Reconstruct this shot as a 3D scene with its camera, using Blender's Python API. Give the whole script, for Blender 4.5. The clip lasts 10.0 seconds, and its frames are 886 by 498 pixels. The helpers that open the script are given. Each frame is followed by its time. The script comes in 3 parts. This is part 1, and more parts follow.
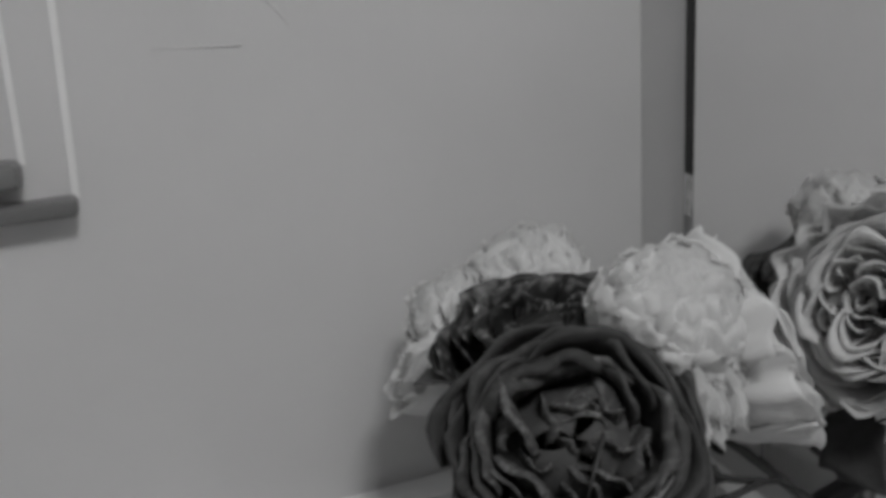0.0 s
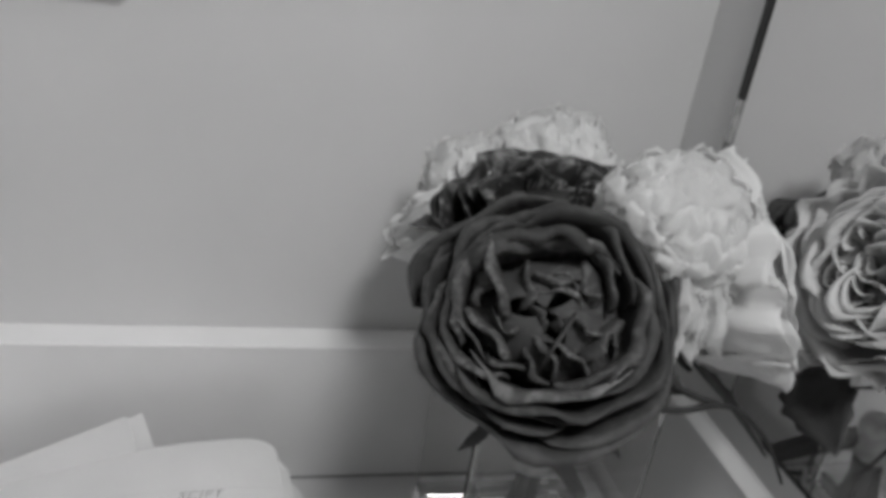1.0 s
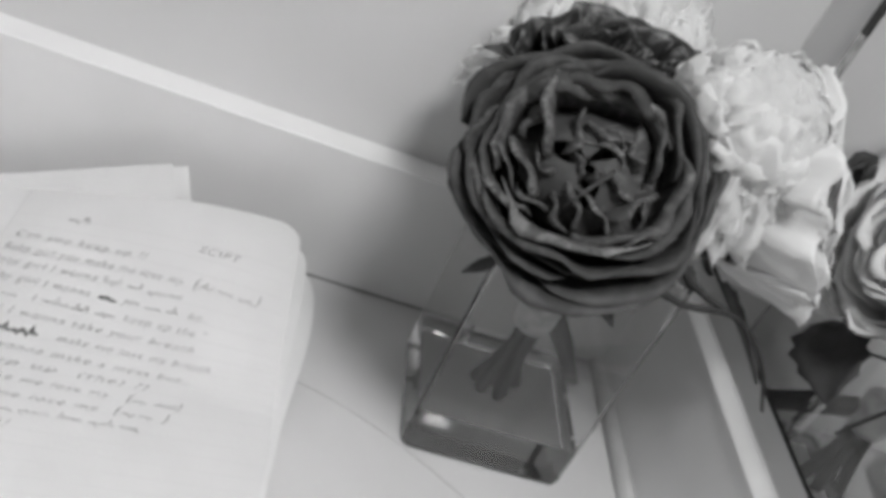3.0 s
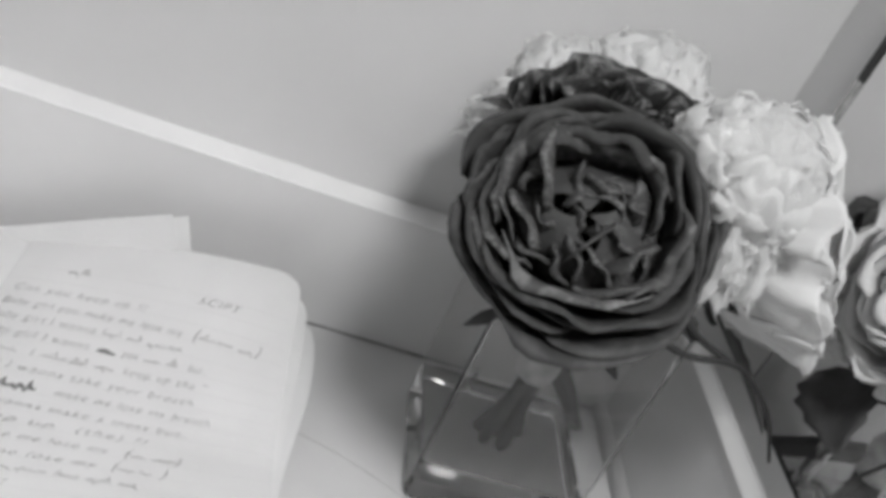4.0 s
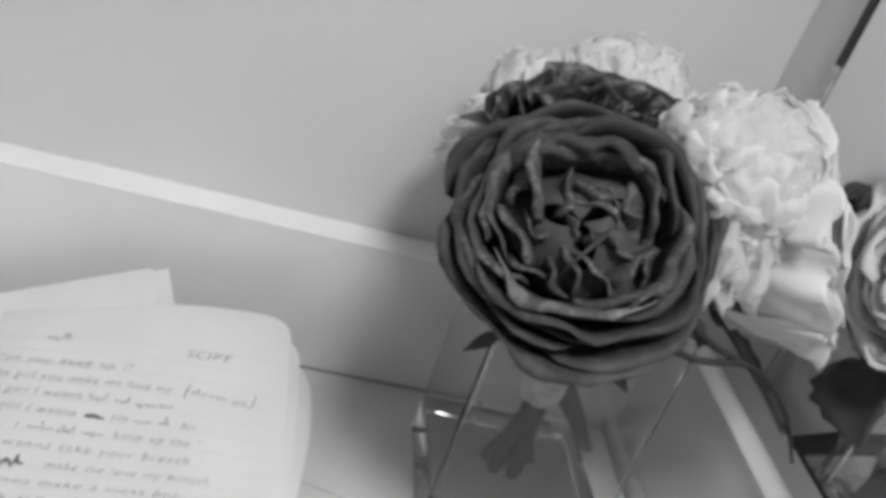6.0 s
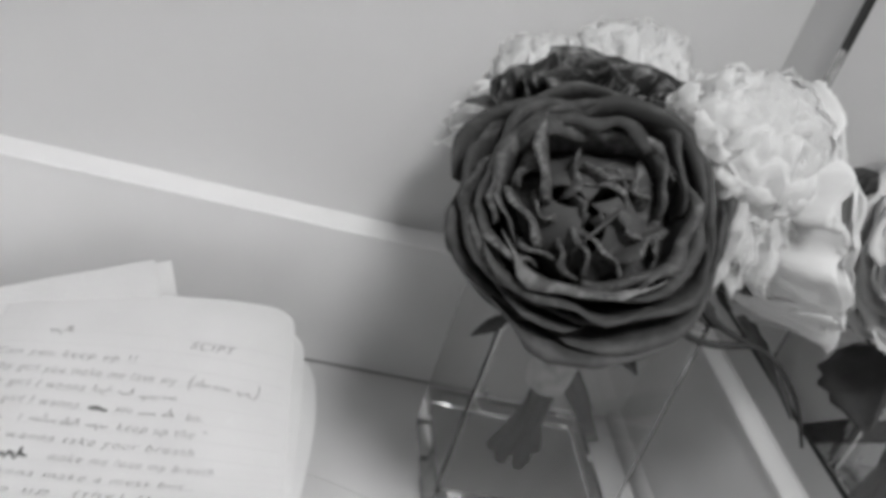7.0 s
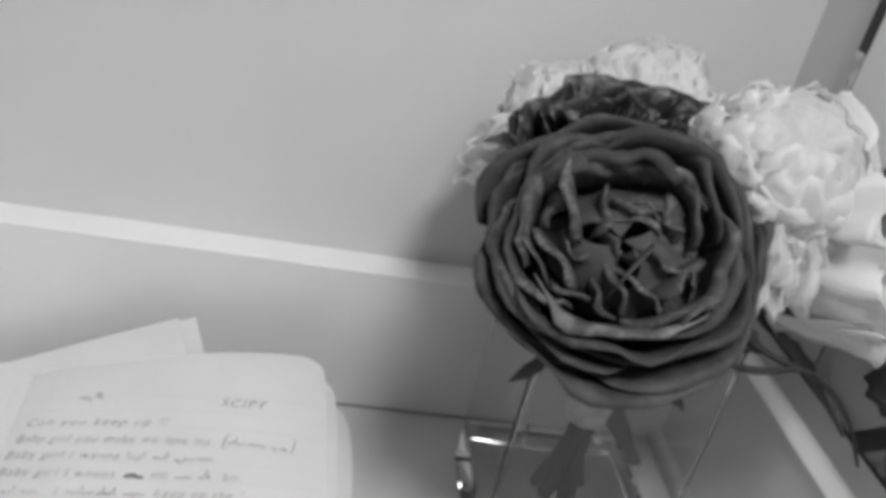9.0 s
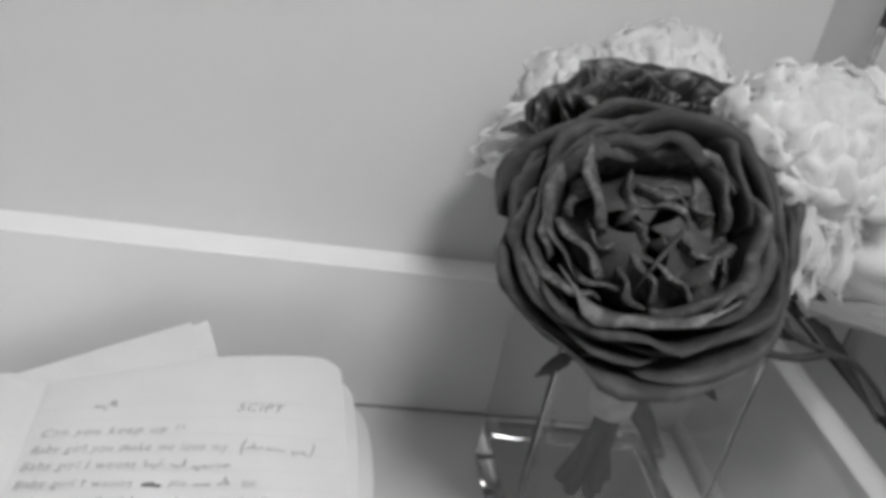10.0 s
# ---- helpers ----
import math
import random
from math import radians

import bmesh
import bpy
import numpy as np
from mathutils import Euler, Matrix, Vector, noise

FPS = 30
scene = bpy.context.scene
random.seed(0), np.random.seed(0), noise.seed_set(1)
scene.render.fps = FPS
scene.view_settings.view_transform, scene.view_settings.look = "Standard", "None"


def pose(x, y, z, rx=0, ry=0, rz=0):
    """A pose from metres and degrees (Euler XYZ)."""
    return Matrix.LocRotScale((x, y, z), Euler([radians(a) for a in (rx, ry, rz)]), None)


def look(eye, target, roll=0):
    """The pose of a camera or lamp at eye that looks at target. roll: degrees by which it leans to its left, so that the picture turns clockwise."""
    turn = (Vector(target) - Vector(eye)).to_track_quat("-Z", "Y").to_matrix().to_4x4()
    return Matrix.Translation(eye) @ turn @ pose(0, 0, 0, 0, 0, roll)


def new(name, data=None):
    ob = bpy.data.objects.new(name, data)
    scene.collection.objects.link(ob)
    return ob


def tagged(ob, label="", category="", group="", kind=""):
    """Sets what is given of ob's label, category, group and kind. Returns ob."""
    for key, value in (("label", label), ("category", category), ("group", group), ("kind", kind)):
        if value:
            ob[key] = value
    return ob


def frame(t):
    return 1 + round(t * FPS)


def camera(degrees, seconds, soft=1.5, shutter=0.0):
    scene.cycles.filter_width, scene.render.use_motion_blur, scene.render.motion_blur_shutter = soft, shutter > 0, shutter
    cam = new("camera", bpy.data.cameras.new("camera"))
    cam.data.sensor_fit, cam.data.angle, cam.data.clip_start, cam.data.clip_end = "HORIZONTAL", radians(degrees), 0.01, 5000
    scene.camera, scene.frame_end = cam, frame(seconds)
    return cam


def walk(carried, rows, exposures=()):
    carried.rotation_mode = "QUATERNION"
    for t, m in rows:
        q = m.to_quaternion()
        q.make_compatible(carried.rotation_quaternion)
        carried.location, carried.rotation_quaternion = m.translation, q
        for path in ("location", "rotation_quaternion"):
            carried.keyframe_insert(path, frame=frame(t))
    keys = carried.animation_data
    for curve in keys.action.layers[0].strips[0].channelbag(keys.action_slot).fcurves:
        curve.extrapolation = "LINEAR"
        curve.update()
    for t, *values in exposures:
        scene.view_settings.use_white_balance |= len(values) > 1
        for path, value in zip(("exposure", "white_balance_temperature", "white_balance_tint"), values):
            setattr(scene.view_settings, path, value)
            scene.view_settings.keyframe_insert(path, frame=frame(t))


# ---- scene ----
cam = camera(54.2, 10.0, soft=4.5)
PATH = [
    (0, (-0.275, -0.417, 0.377), (0.345, 1.39, -0.214), -4.3),
    (0.5, (-0.268, -0.421, 0.364), (0.313, 1.351, -0.358), 3.1),
    (1, (-0.266, -0.425, 0.36), (0.263, 1.321, -0.461), 9.6),
    (1.5, (-0.262, -0.432, 0.358), (0.213, 1.274, -0.571), 17.6),
    (2, (-0.255, -0.437, 0.35), (0.182, 1.219, -0.683), 22.7),
    (2.5, (-0.249, -0.442, 0.34), (0.171, 1.182, -0.75), 26.1),
    (4, (-0.251, -0.437, 0.345), (0.138, 1.246, -0.664), 24.7),
    (4.5, (-0.249, -0.433, 0.345), (0.144, 1.263, -0.639), 23.0),
    (5, (-0.249, -0.432, 0.338), (0.153, 1.272, -0.63), 21.7),
    (6.5, (-0.249, -0.427, 0.333), (0.148, 1.299, -0.596), 18.7),
    (7, (-0.25, -0.429, 0.328), (0.151, 1.295, -0.604), 18.8),
    (7.5, (-0.253, -0.429, 0.329), (0.146, 1.303, -0.589), 18.9),
    (8, (-0.256, -0.426, 0.331), (0.127, 1.297, -0.609), 19.6),
    (8.5, (-0.258, -0.418, 0.338), (0.116, 1.315, -0.587), 17.1),
    (9, (-0.256, -0.416, 0.334), (0.109, 1.325, -0.582), 13.7),
    (9.5, (-0.258, -0.412, 0.323), (0.095, 1.324, -0.604), 12.1),
    (10, (-0.259, -0.408, 0.328), (0.094, 1.33, -0.597), 11.7),
]
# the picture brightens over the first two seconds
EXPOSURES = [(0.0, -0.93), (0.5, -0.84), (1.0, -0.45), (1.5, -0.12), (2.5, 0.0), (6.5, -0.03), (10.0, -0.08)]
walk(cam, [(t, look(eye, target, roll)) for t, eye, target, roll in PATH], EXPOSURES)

# ---------------------------------------------------------------- light
world = bpy.data.worlds.new("world")
scene.world = world
world.use_nodes = True
world.node_tree.nodes["Background"].inputs[0].default_value = (0.5, 0.5, 0.5, 1)
world.node_tree.nodes["Background"].inputs[1].default_value = 0.05


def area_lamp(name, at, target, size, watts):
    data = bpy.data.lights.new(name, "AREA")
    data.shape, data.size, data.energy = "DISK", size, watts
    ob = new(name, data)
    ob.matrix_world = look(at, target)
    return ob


area_lamp("ceiling_lamp_light", (-0.145, -0.72, 1.02), (-0.145, -0.71, 0.0), 0.25, 9.0)
# added fill lamp that brightens the right wall; no such source is known
area_lamp("fill_lamp_light", (-1.35, -0.48, 1.25), (-1.34, -0.48, 0.0), 0.2, 2.0)


# ---------------------------------------------------------------- materials
def material(name, dark, light, scale=40.0, rough=0.5, bump=0.0, bump_scale=300.0, metal=0.0, spec=0.5, stretch=(1, 1, 1), coat=0.0, sheen=0.0):
    """A grey surface that drifts between two tones, with fine relief."""
    m = bpy.data.materials.new(name)
    m.use_nodes = True
    nt = m.node_tree
    b = nt.nodes["Principled BSDF"]
    co = nt.nodes.new("ShaderNodeTexCoord")
    mp = nt.nodes.new("ShaderNodeMapping")
    mp.inputs["Scale"].default_value = stretch
    nt.links.new(co.outputs["Object"], mp.inputs[0])
    big = nt.nodes.new("ShaderNodeTexNoise")
    big.inputs["Scale"].default_value, big.inputs["Detail"].default_value = scale, 6
    small = nt.nodes.new("ShaderNodeTexNoise")
    small.inputs["Scale"].default_value, small.inputs["Detail"].default_value = bump_scale, 4
    nt.links.new(mp.outputs[0], big.inputs["Vector"])
    nt.links.new(mp.outputs[0], small.inputs["Vector"])
    ramp = nt.nodes.new("ShaderNodeValToRGB")
    ramp.color_ramp.elements[0].position, ramp.color_ramp.elements[1].position = 0.3, 0.7
    ramp.color_ramp.elements[0].color = (dark, dark, dark, 1)
    ramp.color_ramp.elements[1].color = (light, light, light, 1)
    nt.links.new(big.outputs[0], ramp.inputs[0])
    nt.links.new(ramp.outputs[0], b.inputs["Base Color"])
    b.inputs["Roughness"].default_value = rough
    b.inputs["Metallic"].default_value = metal
    b.inputs["Specular IOR Level"].default_value = spec
    b.inputs["Coat Weight"].default_value = coat
    b.inputs["Sheen Weight"].default_value = sheen
    if bump:
        bp = nt.nodes.new("ShaderNodeBump")
        bp.inputs["Strength"].default_value, bp.inputs["Distance"].default_value = bump, 0.001
        nt.links.new(small.outputs[0], bp.inputs["Height"])
        nt.links.new(bp.outputs[0], b.inputs["Normal"])
    return m


def petal_material(name, base, rim, rough=0.65, vein=0.25, through_light=0.0, begin=0.45, crinkle=0.0006):
    """Cloth petals: the tone runs from base to rim along each petal, with fine veins and blotches."""
    m = bpy.data.materials.new(name)
    m.use_nodes = True
    nt = m.node_tree
    b = nt.nodes["Principled BSDF"]
    at = nt.nodes.new("ShaderNodeAttribute")
    at.attribute_name = "along"
    sd = nt.nodes.new("ShaderNodeAttribute")
    sd.attribute_name = "across"
    co = nt.nodes.new("ShaderNodeCombineXYZ")
    nt.links.new(sd.outputs["Fac"], co.inputs[0])
    nt.links.new(at.outputs["Fac"], co.inputs[1])
    info = nt.nodes.new("ShaderNodeObjectInfo")
    nt.links.new(info.outputs["Random"], co.inputs[2])
    mp = nt.nodes.new("ShaderNodeMapping")
    mp.inputs["Scale"].default_value = (4, 2.6, 40) if base < 0.2 else (6, 1.6, 40)
    nt.links.new(co.outputs[0], mp.inputs[0])
    veins = nt.nodes.new("ShaderNodeTexNoise")
    veins.inputs["Scale"].default_value, veins.inputs["Detail"].default_value = 1.6, 5
    nt.links.new(mp.outputs[0], veins.inputs["Vector"])
    mix = nt.nodes.new("ShaderNodeMath")
    mix.operation = "MULTIPLY_ADD"
    nt.links.new(veins.outputs[0], mix.inputs[0])
    mix.inputs[1].default_value = vein * 2
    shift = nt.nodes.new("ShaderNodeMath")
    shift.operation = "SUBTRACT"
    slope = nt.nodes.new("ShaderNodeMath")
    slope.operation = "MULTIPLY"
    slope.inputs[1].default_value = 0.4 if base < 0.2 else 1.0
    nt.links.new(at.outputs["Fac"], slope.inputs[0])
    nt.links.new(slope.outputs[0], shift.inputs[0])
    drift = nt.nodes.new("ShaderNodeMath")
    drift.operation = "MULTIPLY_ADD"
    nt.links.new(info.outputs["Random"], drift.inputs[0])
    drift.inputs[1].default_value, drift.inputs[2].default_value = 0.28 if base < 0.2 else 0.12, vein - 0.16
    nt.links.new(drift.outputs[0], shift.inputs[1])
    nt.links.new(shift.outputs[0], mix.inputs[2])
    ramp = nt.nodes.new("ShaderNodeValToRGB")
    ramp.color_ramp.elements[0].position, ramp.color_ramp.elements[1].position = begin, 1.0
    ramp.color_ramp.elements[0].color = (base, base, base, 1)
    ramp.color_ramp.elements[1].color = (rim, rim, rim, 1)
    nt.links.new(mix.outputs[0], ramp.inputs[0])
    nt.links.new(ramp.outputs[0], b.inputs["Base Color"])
    b.inputs["Roughness"].default_value = rough
    b.inputs["Specular IOR Level"].default_value = 0.3 if base > 0.2 else 0.22
    b.inputs["Sheen Weight"].default_value = 0.12 if base > 0.2 else 0.0
    bp = nt.nodes.new("ShaderNodeBump")
    bp.inputs["Strength"].default_value, bp.inputs["Distance"].default_value = 0.5, crinkle
    nt.links.new(veins.outputs[0], bp.inputs["Height"])
    nt.links.new(bp.outputs[0], b.inputs["Normal"])
    if through_light:
        tr = nt.nodes.new("ShaderNodeBsdfTranslucent")
        nt.links.new(ramp.outputs[0], tr.inputs["Color"])
        ms = nt.nodes.new("ShaderNodeMixShader")
        ms.inputs[0].default_value = through_light
        nt.links.new(b.outputs[0], ms.inputs[1])
        nt.links.new(tr.outputs[0], ms.inputs[2])
        nt.links.new(ms.outputs[0], nt.nodes["Material Output"].inputs[0])
    return m


def glass_material(name, tint, rough=0.0):
    m = bpy.data.materials.new(name)
    m.use_nodes = True
    b = m.node_tree.nodes["Principled BSDF"]
    b.inputs["Base Color"].default_value = (tint, tint, tint, 1)
    b.inputs["Transmission Weight"].default_value = 1
    b.inputs["Roughness"].default_value = rough
    b.inputs["IOR"].default_value = 1.47
    return m


WALL = material("painted_plaster", 0.63, 0.67, 9, 0.45, 0.10, 260)
TILE = material("glazed_tile", 0.77, 0.82, 14, 0.16, 0.03, 90)
TRIM = material("white_edging", 0.87, 0.91, 30, 0.12, 0.02, 200)
COUNTER = material("glossy_ledge", 0.60, 0.66, 12, 0.2, 0.04, 60)
BEAD = material("sealant", 0.66, 0.74, 60, 0.35, 0.1, 300)
SEAM = material("dark_joint", 0.26, 0.34, 60, 0.6, 0.1, 300)
FAINT = material("shadow_edge_grey", 0.36, 0.46, 60, 0.6, 0.1, 300)
FAINTER = material("scuff_grey", 0.6, 0.68, 60, 0.6)
ROOM = material("room_paint", 0.63, 0.67, 3, 0.7, 0.1, 80)
BLACK = material("black_edge", 0.006, 0.012, 200, 0.35)
# two tones for the reflection painted on the mirror's side edge
CHROME = material("reflection_silver", 0.42, 0.72, 220, 0.25, 0.1, 400, metal=0.6)
GREYEDGE = material("reflection_grey", 0.06, 0.4, 160, 0.4, stretch=(1, 1, 0.5))
PAPER = material("ruled_paper", 0.67, 0.72, 25, 0.8, 0.15, 500)
OLDPAPER = material("plain_paper", 0.72, 0.78, 25, 0.8, 0.15, 500)
RULE = material("pale_rule_ink", 0.62, 0.67, 60, 0.8)
INK = material("pen_ink", 0.06, 0.22, 260, 0.6)
STEM = material("stem_green", 0.012, 0.03, 90, 0.75, 0.3, 400)
LEAF = material("leaf_cloth", 0.03, 0.065, 70, 0.55, 0.4, 260)
TAPE = material("pale_tape", 0.34, 0.62, 160, 0.5, 0.2, 300)
SHADOW_GREY = material("shadow_bar_grey", 0.16, 0.22, 40, 0.4)
STREAK_WHITE = material("light_streak_white", 0.86, 0.9, 40, 0.5)
DARKCAP = material("dark_plastic", 0.03, 0.05, 40, 0.4)
MIRROR = bpy.data.materials.new("mirror_silver")
MIRROR.use_nodes = True
_b = MIRROR.node_tree.nodes["Principled BSDF"]
_b.inputs["Base Color"].default_value = (0.86, 0.86, 0.86, 1)
_b.inputs["Metallic"].default_value = 1
_b.inputs["Roughness"].default_value = 0.0
GLASS = glass_material("vase_glass", 0.90, 0.02)
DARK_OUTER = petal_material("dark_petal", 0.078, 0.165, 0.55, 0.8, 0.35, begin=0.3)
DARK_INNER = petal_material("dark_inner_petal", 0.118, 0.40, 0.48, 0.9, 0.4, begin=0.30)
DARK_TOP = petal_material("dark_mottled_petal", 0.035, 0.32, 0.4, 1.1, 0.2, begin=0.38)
WHITE = petal_material("white_petal", 0.89, 0.93, 0.6, 0.3, 0.5, crinkle=0.0022)
PALE = petal_material("pale_petal", 0.70, 0.88, 0.6, 0.25, 0.3)
CREAM = petal_material("cream_inner_petal", 0.52, 0.86, 0.6, 0.35, 0.2)


# ---------------------------------------------------------------- builders
def put_mesh(name, bm, mat, smooth=False):
    me = bpy.data.meshes.new(name)
    bmesh.ops.recalc_face_normals(bm, faces=bm.faces)
    bm.to_mesh(me)
    bm.free()
    me.materials.append(mat)
    if smooth:
        me.polygons.foreach_set("use_smooth", [True] * len(me.polygons))
    return me


def part(name, bm, mat, parent=None, label="", smooth=False):
    ob = new(name, put_mesh(name, bm, mat, smooth))
    if parent:
        ob.parent = parent
    if label:
        ob["label"] = label
    return ob


def box(lo, hi, bevel=0.0, segments=2):
    bm = bmesh.new()
    bmesh.ops.create_cube(bm, size=1)
    size = [h - l for l, h in zip(lo, hi)]
    for v in bm.verts:
        v.co = Vector([l + (c + 0.5) * s for l, c, s in zip(lo, v.co, size)])
    if bevel:
        bmesh.ops.bevel(bm, geom=bm.edges[:], offset=bevel, segments=segments, affect="EDGES", profile=0.6)
    return bm


def tube(points, radii, sides=8):
    """A round bar through points; radii one number or one for each point."""
    bm = bmesh.new()
    pts = [Vector(p) for p in points]
    if not isinstance(radii, (list, tuple)):
        radii = [radii] * len(pts)
    rings = []
    up = Vector((0.13, 0.31, 0.94)).normalized()
    for i, p in enumerate(pts):
        d = (pts[min(i + 1, len(pts) - 1)] - pts[max(i - 1, 0)]).normalized()
        a = d.cross(up)
        if a.length < 1e-3:
            a = d.cross(Vector((1, 0, 0)))
        a.normalize()
        b = d.cross(a)
        rings.append([bm.verts.new(p + radii[i] * (math.cos(t) * a + math.sin(t) * b)) for t in [math.tau * k / sides for k in range(sides)]])
    for r0, r1 in zip(rings, rings[1:]):
        for k in range(sides):
            bm.faces.new((r0[k], r0[(k + 1) % sides], r1[(k + 1) % sides], r1[k]))
    bm.faces.new(rings[0])
    bm.faces.new(rings[-1][::-1])
    return bm


def bez(points, n):
    """n + 1 points of the smooth curve that the given points steer."""
    out = []
    for i in range(n + 1):
        t = i / n
        level = [Vector(p) for p in points]
        while len(level) > 1:
            level = [a.lerp(b, t) for a, b in zip(level, level[1:])]
        out.append(level[0])
    return out


def smoothstep(a, b, x):
    t = min(max((x - a) / (b - a), 0), 1)
    return t * t * (3 - 2 * t)


# ---------------------------------------------------------------- structure
def structure(name, bm, mat, label, smooth=False):
    return tagged(part(name, bm, mat, smooth=smooth), label, "wall" if "wall" in name else name.split("_")[0], kind="structure")


structure("wall_back", box((-1.6, 0.021, -0.9), (0.124, 0.145, 1.3)), WALL, "smooth light grey painted wall behind the flowers")
structure("wall_right", box((0.004, -1.9, -0.9), (0.124, 0.021, 1.3)), WALL, "smooth light grey painted wall carrying the mirror")
# unseen outer walls, floor and ceiling, added to close the room and bounce light
structure("wall_left", box((-1.72, -1.9, -0.9), (-1.6, 0.145, 1.3)), ROOM, "plain light wall across the room, added out of view")
structure("wall_front", box((-1.72, -2.02, -0.9), (0.124, -1.9, 1.3)), ROOM, "plain light wall behind the camera, added out of view")
structure("floor", box((-1.72, -2.02, -0.98), (0.124, 0.145, -0.9)), ROOM, "plain pale floor of the small room, added out of view")
structure("ceiling", box((-1.72, -2.02, 1.3), (0.124, 0.145, 1.38)), ROOM, "plain white ceiling, added out of view")

# the ledge: one glossy slab with bevelled edges
ledge = structure("ledge", box((-1.3, -0.42, -0.05), (0.002, 0.002, 0.0), 0.002), COUNTER, "glossy pale ledge running along the tiled wall")
ledge["category"] = "ledge"

# thin grey line painting the edge of the bouquet's shadow over the ledge
def arc(x):
    return -0.0935 - 0.03 * ((x + 0.215) / 0.08) ** 1.6 if x > -0.215 else -0.0935


shadow_edge_pts = [(x, arc(x), -0.0001) for x in [-0.34 + 0.01 * i for i in range(27)]]
structure("trim_ledge_seam", tube(shadow_edge_pts, 0.0005, 6), FAINT, "thin grey line painting the bouquet shadow edge on the ledge", True)


def onto_wall(p):
    """Carries a point of the wall plane 2 cm back along the first camera's sight, to look unchanged."""
    return tuple(e + (c - e) * 1.04 for c, e in zip(p, (-0.275, -0.417, 0.377)))


for pts in ([(-0.216, 0.0040, 0.386), (-0.210, 0.0040, 0.376), (-0.204, 0.0040, 0.370), (-0.198, 0.0040, 0.361)], [(-0.262, 0.0041, 0.3565), (-0.240, 0.0041, 0.3555), (-0.222, 0.0041, 0.355)]):
    scuff = structure("wall_scuff", tube([onto_wall(p) for p in pts], [0.0001, 0.0005, 0.0006, 0.0001][:len(pts)], 6), FAINTER, "faint grey scuff on the painted wall", True)
    scuff["category"] = "scuff"


def skirting(name, lo, hi, label):
    return tagged(part(name, box(lo, hi, 0.0004), TILE), label, "tile skirting", kind="structure")


skirting("baseboard_back", (-1.598, 0.0, 0.0008), (0.0, 0.0208, 0.0934), "glossy grey tile upstand along the back of the ledge")
skirting("baseboard_right", (0.0, -0.42, 0.0008), (0.008, 0.0208, 0.0945), "glossy grey tile upstand beneath the mirror")


def edging(name, a, b, out, profile, label):
    """A glazed edging from a to b; its profile runs as (depth into the wall, height)."""
    bm = bmesh.new()
    rings = []
    for p in (a, b):
        rings.append([bm.verts.new(Vector(p) - Vector(out) * d + Vector((0, 0, h))) for d, h in profile])
    n = len(profile)
    for k in range(n):
        bm.faces.new((rings[0][k], rings[0][(k + 1) % n], rings[1][(k + 1) % n], rings[1][k]))
    bm.faces.new(rings[0])
    bm.faces.new(rings[1][::-1])
    return tagged(part(name, bm, TRIM), label, "tile edging", kind="structure")


def lip(cx, ch, r, n=6):
    """A small rounded lip from upright to flat."""
    return [(cx - r * math.cos(t), ch + r * math.sin(t)) for t in [math.pi / 2 * k / n for k in range(n + 1)]]


edging("trim_back", (-1.598, 0.0, 0.0940), (0.0, 0.0, 0.0940), (0, -1, 0), [(0.0208, -0.0005), (-0.0004, -0.0005)] + lip(0.0004, -0.0003, 0.0008) + [(0.0208, 0.0005)], "flat glossy white edging capping the tile upstand")
edging("trim_right", (0.0, 0.0208, 0.0948), (0.0, -0.42, 0.0948), (-1, 0, 0), [(0.0039, 0.0), (-0.0016, 0.0)] + lip(0.0, 0.001, 0.0019, 3)[:2] + [(0.0022, 0.0088), (0.0039, 0.0104)], "sloping glossy white edging below the mirror")
structure("trim_sealant_right", tube([(-0.003, 0.0, 0.0015), (-0.003, -0.2, 0.0015), (-0.003, -0.42, 0.0015)], 0.0062, 10), BEAD, "pale rounded bead where ledge meets tiles", True)
structure("trim_sealant_back", tube([(-1.3, -0.0002, 0.0004), (-0.6, -0.0002, 0.0004), (-0.004, -0.0002, 0.0004)], 0.0009, 6), SEAM, "thin dark joint behind the ledge", True)

# ---------------------------------------------------------------- mirror
mirror = tagged(part("wall_mirror", box((0.0, -1.0, 0.1260), (0.0042, -0.0345, 1.15)), MIRROR), "frameless wall mirror with a dark worn edge above the tiles", "mirror")
part("edge_strip", box((-0.0003, -1.0, 0.1238), (0.0042, -0.0283, 0.1260)), BLACK, mirror, "black bottom edge of the mirror")
part("edge_strip", box((-0.0008, -0.0345, 0.2685), (0.0042, -0.0283, 1.15)), BLACK, mirror, "black side edge of the mirror")
# bright and grey strips paint the flowers' reflection in the side edge
part("reflection_strip", box((-0.0008, -0.0345, 0.2455), (0.0042, -0.0283, 0.2685)), CHROME, mirror, "bright patch painting a flower reflection on the mirror edge")
part("reflection_strip", box((-0.0008, -0.0345, 0.1260), (0.0042, -0.0283, 0.2455)), GREYEDGE, mirror, "grey stretch painting a dimmer reflection on the mirror edge")

# ---------------------------------------------------------------- ceiling lamp
lamp = new("ceiling_lamp")
tagged(lamp, "small white pendant lamp that lights the ledge", "lamp")
lamp.location = (-0.145, -0.72, 1.3)
part("base", tube([(0, 0, -0.001), (0, 0, -0.015), (0, 0, -0.02)], [0.05, 0.05, 0.03], 24), TRIM, lamp)
part("rod", tube([(0, 0, -0.02), (0, 0, -0.21)], 0.005, 10), TRIM, lamp)
bm = tube([(0, 0, -0.21), (0, 0, -0.22), (0, 0, -0.27)], [0.02, 0.10, 0.135], 32)
part("shade", bm, TRIM, lamp)

